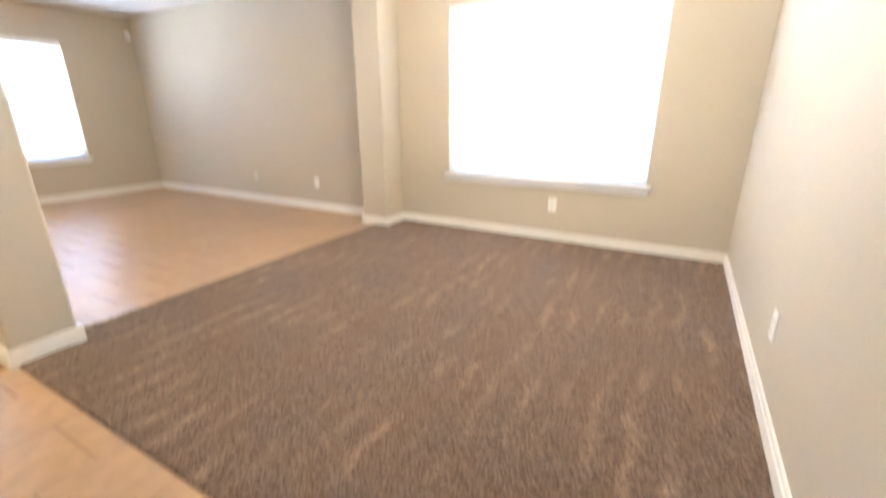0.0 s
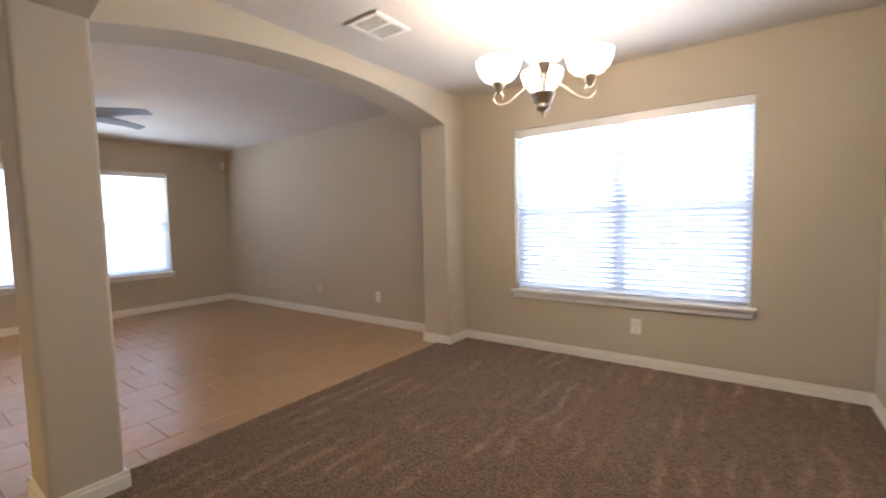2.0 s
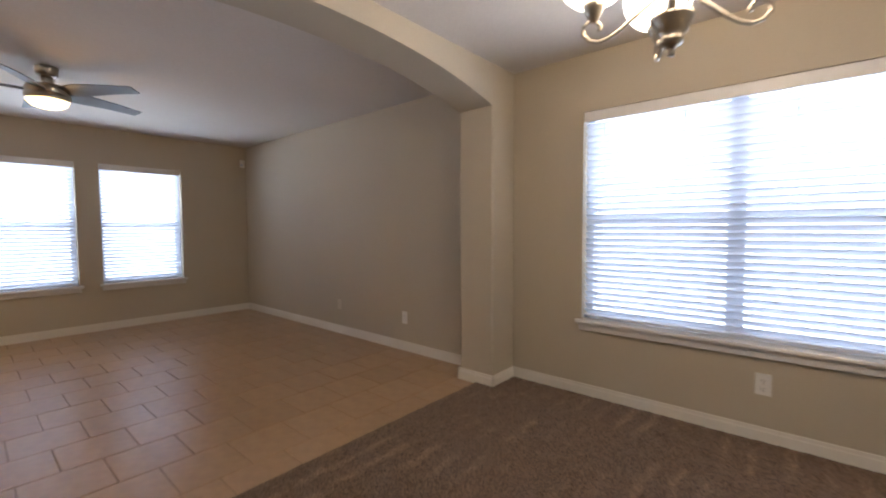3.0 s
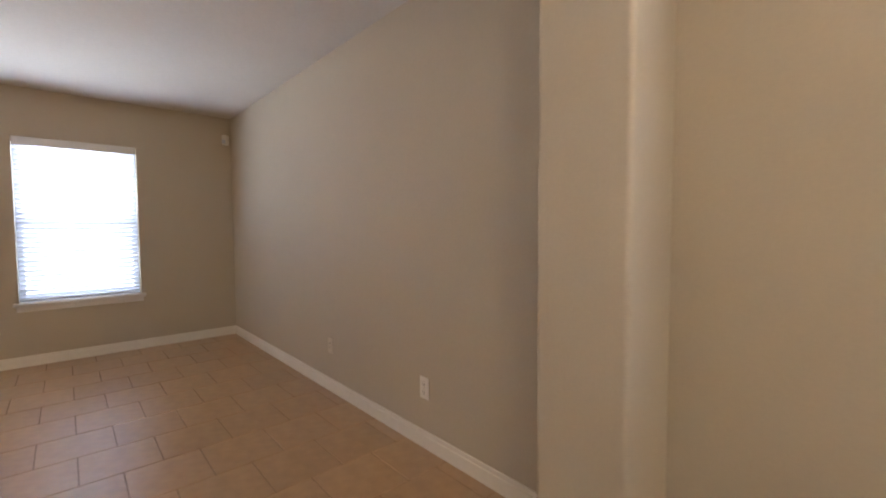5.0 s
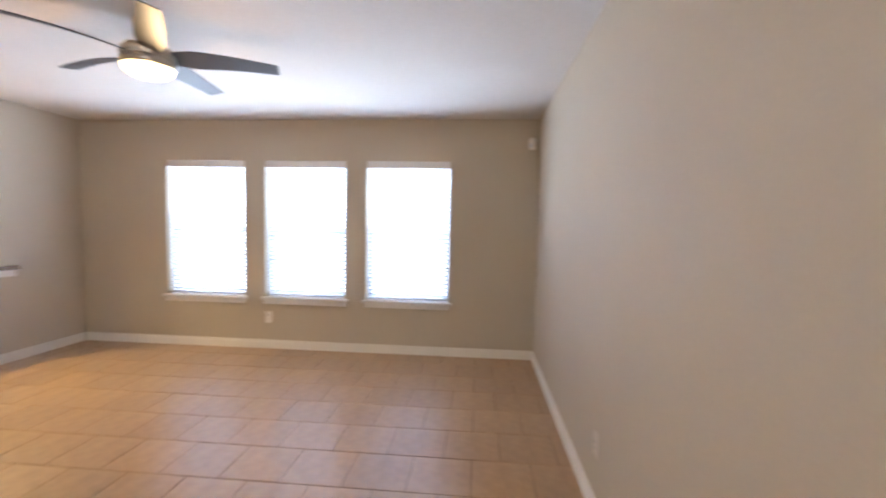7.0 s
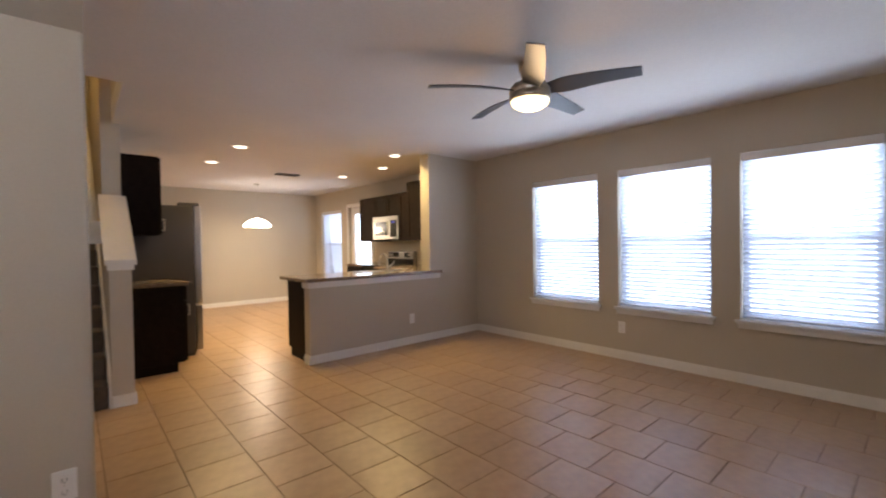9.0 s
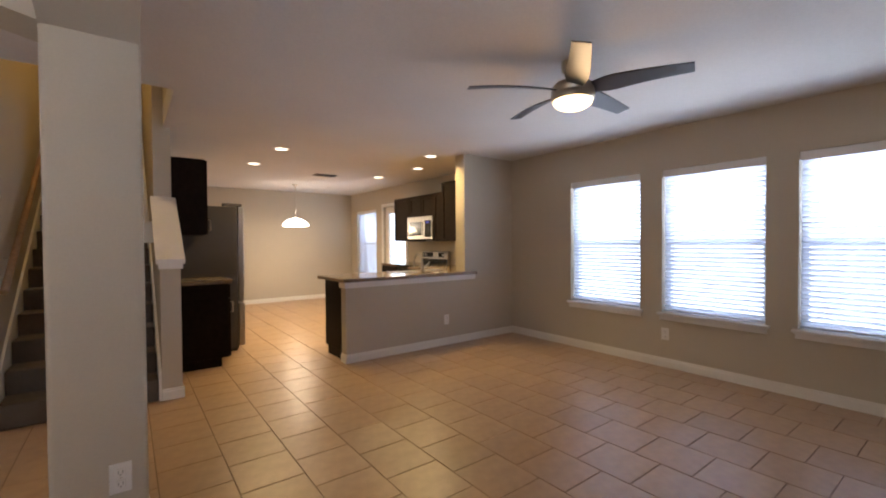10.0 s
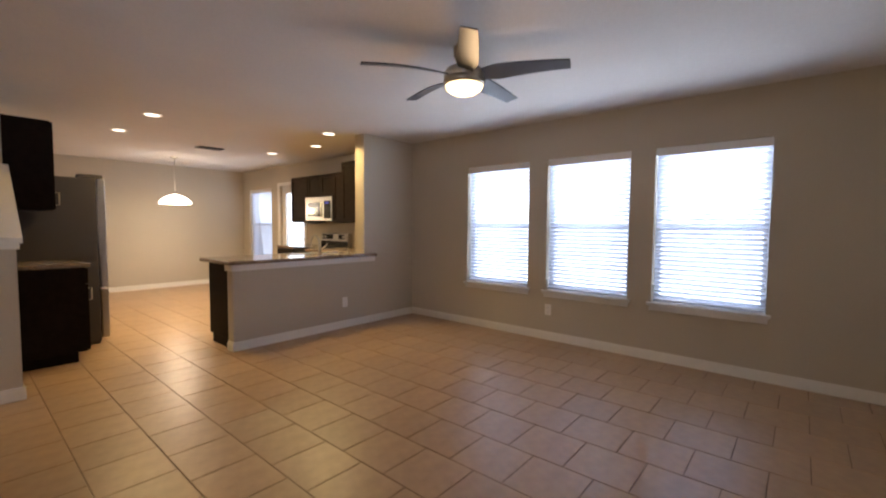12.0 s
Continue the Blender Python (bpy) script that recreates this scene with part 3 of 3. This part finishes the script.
for k in range(5):
    bm = bmesh.new()
    rows = []
    n = 12
    for i in range(n + 1):
        u = i / n
        r = 0.11 + 0.56 * u
        w1 = (0.084 - 0.034 * u) * min(1.0, 0.55 + 2.2 * u)
        w0 = -0.9 * w1
        tw = radians(-20 + 9 * u)
        droop = 2.262 + 0.012 * math.sin(u * 3)
        ring = []
        for w in (w0, (w0 + w1) / 2, w1):
            for dz in (0.0035, -0.0035):
                ring.append(bm.verts.new((r, w * math.cos(tw) + 0.03 * u * (1 - u), droop + w * math.sin(tw) + dz)))
        rows.append(ring)
    for p, q in zip(rows, rows[1:]):
        for i, j in ((0, 2), (2, 4), (4, 5), (5, 3), (3, 1), (1, 0)):
            bm.faces.new((p[i], p[j], q[j], q[i]))
    for ring in (rows[0], rows[-1]):
        bm.faces.new((ring[0], ring[2], ring[3], ring[1])), bm.faces.new((ring[2], ring[4], ring[5], ring[3]))
    bmesh.ops.recalc_face_normals(bm, faces=bm.faces[:])
    bmesh.ops.rotate(bm, verts=bm.verts[:], cent=(0, 0, 0), matrix=Matrix.Rotation(radians(21.3 + 72 * k), 3, "Z"))
    part("blade", bm, BLADE, fan, "dark curved fan blade")

# ---- kitchen ----
can = None
for cx, cy in CANS:
    if can is None:
        can = thing("recessed_light", (cx, cy, H), "round recessed ceiling light, switched on", "ceiling light", "recessed kitchen lights")
        part("trim_ring", lathe([(0.068, -0.002), (0.070, -0.006), (0.095, -0.006), (0.097, 0.0), (0.068, 0.0), (0.068, -0.002)], 28), PLATE, can)
        part("lens", lathe([(0.0, -0.004), (0.068, -0.004), (0.068, -0.001), (0, -0.001)], 28), CANGLASS, can, "glowing warm lens")
    else:
        copy_thing(can, pose(cx, cy, H))

pend = thing("pendant_lamp", (-5.43, 5.285, 0), "white glass dome pendant hanging in the nook", "pendant lamp")
part("canopy", lathe([(0.0, 2.415), (0.05, 2.42), (0.062, 2.438), (0, 2.44)], 20), NICKEL, pend)
part("rod", tube([(0, 0, 1.83), (0, 0, 2.42)], 0.006, 8), NICKEL, pend)
part("cap", lathe([(0.0, 1.78), (0.035, 1.78), (0.035, 1.81), (0.012, 1.835), (0, 1.835)], 18), NICKEL, pend)
part("shade", lathe([(0.250, 1.625), (0.235, 1.665), (0.19, 1.715), (0.12, 1.758), (0.03, 1.785), (0.03, 1.779), (0.118, 1.750), (0.186, 1.707), (0.230, 1.660), (0.246, 1.625)], 36), GLOBE, pend, "lit white glass dome")


def panel_door(lo, hi, face, parent, handle=None):
    """A framed cabinet door: rails round a recessed panel; face +x, -x, +y or -y."""
    t, w = 0.02, 0.055
    ax = 0 if face[1] == "y" else 1
    dp = 1 - ax
    s = 1 if face[0] == "+" else -1

    def at(u0, u1, z0, z1, d):
        a, b = [0, 0, z0], [0, 0, z1]
        a[ax], b[ax] = u0, u1
        ds = sorted((lo[dp], lo[dp] + s * d))
        a[dp], b[dp] = ds
        return tuple(a), tuple(b)
    u0, u1, z0, z1 = lo[ax], hi[ax], lo[2], hi[2]
    d = part("door", blocks(at(u0, u0 + w, z0, z1, t), at(u1 - w, u1, z0, z1, t), at(u0 + w, u1 - w, z0, z0 + w, t), at(u0 + w, u1 - w, z1 - w, z1, t), at(u0 + w, u1 - w, z0 + w, z1 - w, 0.010)), ESPRESSO, parent)
    if handle:
        h0, h1 = [0, 0, handle[1]], [0, 0, handle[1] + 0.11]
        h0[ax] = h1[ax] = handle[0]
        base = lo[dp] + s * t
        h0[dp] = h1[dp] = base + s * 0.028
        f0, f1 = list(h0), list(h1)
        f0[dp] = f1[dp] = base
        part("handle", tube([f0, h0, h1, f1], 0.006, 8), NICKEL, d, "nickel bar handle")
    return d


def cabinet(name, lo, hi, face, label, doors=1, toe=True, upper=False, handles=True):
    c = thing(name, (0, 0, 0), label, "cabinet")
    z0 = lo[2]
    t = 0.09 if toe else 0.0
    a, b = list(lo), list(hi)
    ta, tb = list(lo), list(hi)
    a[2] = z0 + t
    ax, dp = (0, 1) if face[1] == "y" else (1, 0)
    s = 1 if face[0] == "+" else -1
    if toe:
        tb[2] = z0 + t
        if s > 0:
            tb[dp] -= 0.07
        else:
            ta[dp] += 0.07
        part("toe_kick", blocks((tuple(ta), tuple(tb))), ESPRESSO, c)
    part("body", blocks((tuple(a), tuple(b)), bevel=0.002), ESPRESSO, c)
    front = hi[dp] if s > 0 else lo[dp]
    w = (hi[ax] - lo[ax]) / doors
    for k in range(doors):
        p, q = [0, 0, a[2] + 0.01], [0, 0, b[2] - (0.01 if upper else 0.16)]
        p[ax], q[ax] = lo[ax] + k * w + 0.006, lo[ax] + (k + 1) * w - 0.006
        p[dp] = q[dp] = front
        panel_door(p, q, face, c, None if not handles else (q[ax] - 0.03, p[2] + 0.04) if upper else (q[ax] - 0.03, q[2] - 0.15))
        if not upper:
            p2, q2 = list(p), list(q)
            p2[2], q2[2] = b[2] - 0.15, b[2] - 0.01
            d = part("drawer", blocks((tuple(min(u, v) for u, v in zip(p2, q2)), tuple(max(u, v) + (0.02 if i == dp and s > 0 else 0) for i, (u, v) in enumerate(zip(p2, q2))))) if s > 0 else blocks((tuple(v - (0.02 if i == dp else 0) for i, v in enumerate(p2)), tuple(q2))), ESPRESSO, c)
    return c


cabinet("base_cabinet", (-1.95, 4.52, 0), (XK - 0.125, 6.15, 0.872), "-x", "espresso wood base cabinet behind the half wall", 3)
cabinet("base_cabinet", (-2.71, 6.42, 0), (-1.50, YN, 0.872), "-y", "espresso wood base cabinet in the kitchen corner", 2)
cabinet("base_cabinet", (-4.01, 6.42, 0), (-3.49, YN, 0.872), "-y", "espresso wood base cabinet beside the range", 1)
cabinet("base_cabinet", (-2.63, SY1 + 0.147, 0), (-2.05, 3.49, 0.872), "+y", "espresso wood base cabinet beside the refrigerator", 1)
cabinet("wall_cabinet", (-2.63, SY1 + 0.147, 1.387), (-2.05, 3.29, 2.165), "+y", "espresso wood wall cabinet beside the refrigerator", 1, False, True)
cabinet("wall_cabinet", (-4.01, 6.70, 1.31), (-3.482, YN, 2.10), "-y", "espresso wood wall cabinet beside the microwave", 1, False, True, False)
cabinet("wall_cabinet", (-3.48, 6.70, 1.735), (-2.72, YN, 2.10), "-y", "short espresso wood wall cabinet above the microwave", 2, False, True, False)
cabinet("wall_cabinet", (-2.718, 6.68, 1.31), (-2.47, YN, 2.10), "-y", "espresso wood wall cabinet beside the microwave", 1, False, True, False)
cabinet("wall_cabinet", (-2.468, 6.66, 1.31), (-1.50, YN, 2.24), "-y", "taller espresso wood wall cabinet in the corner", 2, False, True)

CT0, CT1 = 0.874, 0.910
slab = thing("countertop", (0, 0, 0), "brown speckled granite countertop on the half wall", "countertop")
part("slab", blocks(((-2.00, 4.44, CT0), (-1.255, 6.146, CT1)), bevel=0.006, seg=2), GRANITE, slab)
part("slab_end", blocks(((-1.313, 6.147, CT0), (-1.255, 6.32, CT1)), bevel=0.006, seg=2), GRANITE, slab)
part("slab_corner", blocks(((-2.71, 6.148, CT0), (-1.50, YN, CT1)), bevel=0.004), GRANITE, slab)
part("support_trim", blocks(((XK + 0.001, 4.48, 0.808), (XK + 0.022, 6.32, 0.872)), ((-1.45, 4.478, 0.808), (XK + 0.022, 4.499, 0.872)), bevel=0.003), TRIM, slab, "white trim under the counter")
s2 = thing("countertop", (0, 0, 0), "brown speckled granite countertop beside the range", "countertop")
part("slab", blocks(((-4.03, 6.40, CT0), (-3.49, YN, CT1)), bevel=0.004), GRANITE, s2)
s3 = thing("countertop", (0, 0, 0), "brown speckled granite countertop beside the refrigerator", "countertop")
part("slab", blocks(((-2.635, SY1 + 0.148, CT0), (-2.02, 3.525, CT1)), bevel=0.006, seg=2), GRANITE, s3)

fr = thing("refrigerator", (0, 0, 0), "stainless refrigerator with dark grey side panels", "refrigerator")
part("body", blocks(((-3.51, SY1 + 0.18, 0.03), (-2.645, 3.70, 1.74)), bevel=0.006), FRIDGE, fr, "dark grey side and top")
for z0, z1 in ((0.06, 0.58), (0.60, 1.74)):
    d = part("door", blocks(((-3.508, 3.705, z0), (-2.647, 3.775, z1)), bevel=0.012, seg=2), STEEL, fr, "brushed steel door")
    part("handle", tube([(-3.42, 3.775, z0 + 0.08), (-3.42, 3.825, z0 + 0.10), (-3.42, 3.825, z1 - 0.10), (-3.42, 3.775, z1 - 0.08)], 0.012), STEEL, d)
part("hinge_cover", blocks(((-2.75, 3.55, 1.74), (-2.655, 3.76, 1.778)), bevel=0.008), FRIDGE, fr)
part("foot_grille", blocks(((-3.49, 3.50, 0.0), (-2.665, 3.69, 0.06))), DARKSLOT, fr)

mw = thing("microwave", (-3.10, 0, 0), "stainless over-range microwave with a black window", "microwave")
part("body", blocks(((-0.38, 6.66, 1.325), (0.38, YN - 0.01, 1.732)), bevel=0.004), BLACKGLASS, mw)
dm = part("door", blocks(((-0.378, 6.635, 1.34), (0.378, 6.66, 1.73)), bevel=0.005), STEEL, mw, "stainless steel front")
part("window", blocks(((-0.30, 6.628, 1.41), (0.12, 6.636, 1.64)), bevel=0.003), BLACKGLASS, dm)
part("control_panel", blocks(((0.17, 6.628, 1.38), (0.35, 6.636, 1.66)), bevel=0.003), BLACKGLASS, dm)
part("clock", blocks(((0.21, 6.626, 1.615), (0.31, 6.629, 1.640))), DISPLAY, dm)
part("handle", tube([(0.145, 6.635, 1.40), (0.145, 6.595, 1.42), (0.145, 6.595, 1.63), (0.145, 6.635, 1.65)], 0.009), STEEL, dm)

rg = thing("range", (-3.10, 0, 0), "stainless electric range with a black cooktop", "range")
part("body", blocks(((-0.378, 6.41, 0.02), (0.378, YN - 0.01, 0.892)), bevel=0.004), BLACKGLASS, rg)
part("oven_door", blocks(((-0.37, 6.385, 0.24), (0.37, 6.41, 0.80)), bevel=0.006), STEEL, rg)
part("oven_drawer", blocks(((-0.37, 6.39, 0.06), (0.37, 6.41, 0.225)), bevel=0.006), STEEL, rg)
part("oven_handle", tube([(-0.3, 6.385, 0.76), (-0.3, 6.34, 0.77), (0.3, 6.34, 0.77), (0.3, 6.385, 0.76)], 0.011), STEEL, rg)
part("splash_base", blocks(((-0.379, 6.938, 0.892), (0.379, 6.949, 1.0)), bevel=0.003), BLACKGLASS, rg)
part("cooktop", blocks(((-0.38, 6.39, 0.892), (0.38, 6.95, 0.912)), bevel=0.004), BLACKGLASS, rg)
bk = part("backsplash", blocks(((-0.38, 6.95, 0.892), (0.38, YN - 0.01, 1.135)), bevel=0.02, seg=2), STEEL, rg, "stainless control panel")
for u in (-0.29, -0.12, 0.20):
    part("dial_plate", blocks(((u - 0.075, 6.944, 1.03), (u + 0.085, 6.952, 1.11)), bevel=0.002), BLACKGLASS, bk)
for u in (-0.33, -0.24, 0.27, 0.33):
    part("knob", tube([(u, 6.95, 1.07), (u, 6.925, 1.07)], 0.02, 14), STEEL, bk)

fc = thing("faucet", (-1.60, 5.68, 0.910), "chrome gooseneck kitchen faucet with a side lever", "faucet")
part("base", lathe([(0.0, 0.0), (0.03, 0.0), (0.028, 0.02), (0.018, 0.03), (0.016, 0.11), (0, 0.11)], 16), STEEL, fc)
part("spout", tube([(0.20 * 0.5 * (math.cos(math.pi * k / 12) - 1), 0, 0.10 + 0.13 * math.sin(math.pi * k / 12)) for k in range(13)] + [(-0.20, 0, 0.07)], 0.013, 10), STEEL, fc)
part("lever", tube([(0.0, 0.0, 0.05), (0.02, 0.06, 0.09), (0.02, 0.10, 0.13)], 0.008, 8), STEEL, fc)
sk = thing("sink", (-1.70, 5.68, 0.910), "stainless kitchen sink set into the counter", "sink")
part("rim", blocks(((-0.22, -0.36, 0.0005), (0.05, -0.335, 0.007)), ((-0.22, 0.335, 0.0005), (0.05, 0.36, 0.007)), ((-0.22, -0.335, 0.0005), (-0.195, 0.335, 0.007)), ((0.025, -0.335, 0.0005), (0.05, 0.335, 0.007))), STEEL, sk)
part("basin", blocks(((-0.195, -0.335, 0.0005), (0.025, 0.335, 0.002))), STEEL, sk)

# ---- dining room carpet ----
CX0, CX1, CY0, CY1 = 0.465, XD - 0.002, YS + 0.002, 2.535


def carpet():
    nx, ny = 420, 400
    xs, ys = np.linspace(CX0, CX1, nx), np.linspace(CY0, CY1, ny)
    gx, gy = np.meshgrid(xs, ys)
    rng = np.random.default_rng(5)
    gz = 0.010 + 0.0042 * rng.random(gx.shape) + 0.0015 * np.sin(gx * 31 + 2 * np.sin(gy * 17)) * np.sin(gy * 27)
    gx = gx + (rng.random(gx.shape) - 0.5) * 0.004
    gy = gy + (rng.random(gy.shape) - 0.5) * 0.004
    edge = np.zeros(gz.shape, bool)
    edge[0, :] = edge[-1, :] = True
    edge[:, 0] = edge[:, -1] = True
    gz[edge] = -0.002
    verts = np.stack([gx, gy, gz], -1).reshape(-1, 3)
    i = np.arange(nx * ny).reshape(ny, nx)
    quads = np.stack([i[:-1, :-1], i[:-1, 1:], i[1:, 1:], i[1:, :-1]], -1).reshape(-1, 4)
    me = bpy.data.meshes.new("carpet")
    me.from_pydata(verts, [], quads)
    me.materials.append(CARPET)
    return tagged(new("carpet", me), "brown cut pile carpet with vacuum marks", "carpet", kind="structure")


carpet()


# ---- floor tiles ----
def tiles():
    px, py, g = 0.336, 0.336, 0.005
    floor = bpy.data.objects["floor"]

    def tile_bm(w, d):
        return blocks(((0, 0, -0.006), (w, d, 0.0)), bevel=0.0016)
    whole = mesh("tile", tile_bm(px - g, py - g), TILE)
    rest = bmesh.new()
    made = 0

    for j in range(-12, 16):
        y = 3.087 + j * py
        if y > YN or y + py < -0.7:
            continue
        off = 1.215 if j % 2 == 0 else 1.046
        for i in range(-26, 10):
            x = off + i * px
            if x > XE or x + px < XW:
                continue
            x0, x1, y0, y1 = max(x, XW), min(x + px - g, XE), max(y, -0.6), min(y + py - g, YN)
            if y0 < CY1 and x1 > CX0:
                if x0 > CX0 - 0.01 and y1 < CY1:
                    continue
                if y1 > CY1 and x0 > CX0 - 0.3:
                    y0 = CY1 + 0.002
                else:
                    x1 = min(x1, CX0 - 0.002)
            if x1 - x0 < 0.01 or y1 - y0 < 0.01:
                continue
            if x1 < -5.5 and y1 < SY1:
                continue
            near = x0 > -1.5 and y0 > 2.4 and made < 290
            if near:
                full = abs(x1 - x0 - px + g) < 1e-4 and abs(y1 - y0 - py + g) < 1e-4
                t = new("tile", whole if full else mesh("tile", tile_bm(x1 - x0, y1 - y0), TILE))
                t.parent = floor
                t.matrix_basis = pose(x0, y0, random.uniform(-0.0004, 0.0004))
                made += 1
            else:
                r = bmesh.ops.create_cube(rest, size=1)
                for v in r["verts"]:
                    v.co = (x0 + (v.co.x + 0.5) * (x1 - x0), y0 + (v.co.y + 0.5) * (y1 - y0), -0.003 + v.co.z * 0.006)
    ob = part("tile_field", rest, TILE, floor)
    ob["kind"] = "stuff"


tiles()
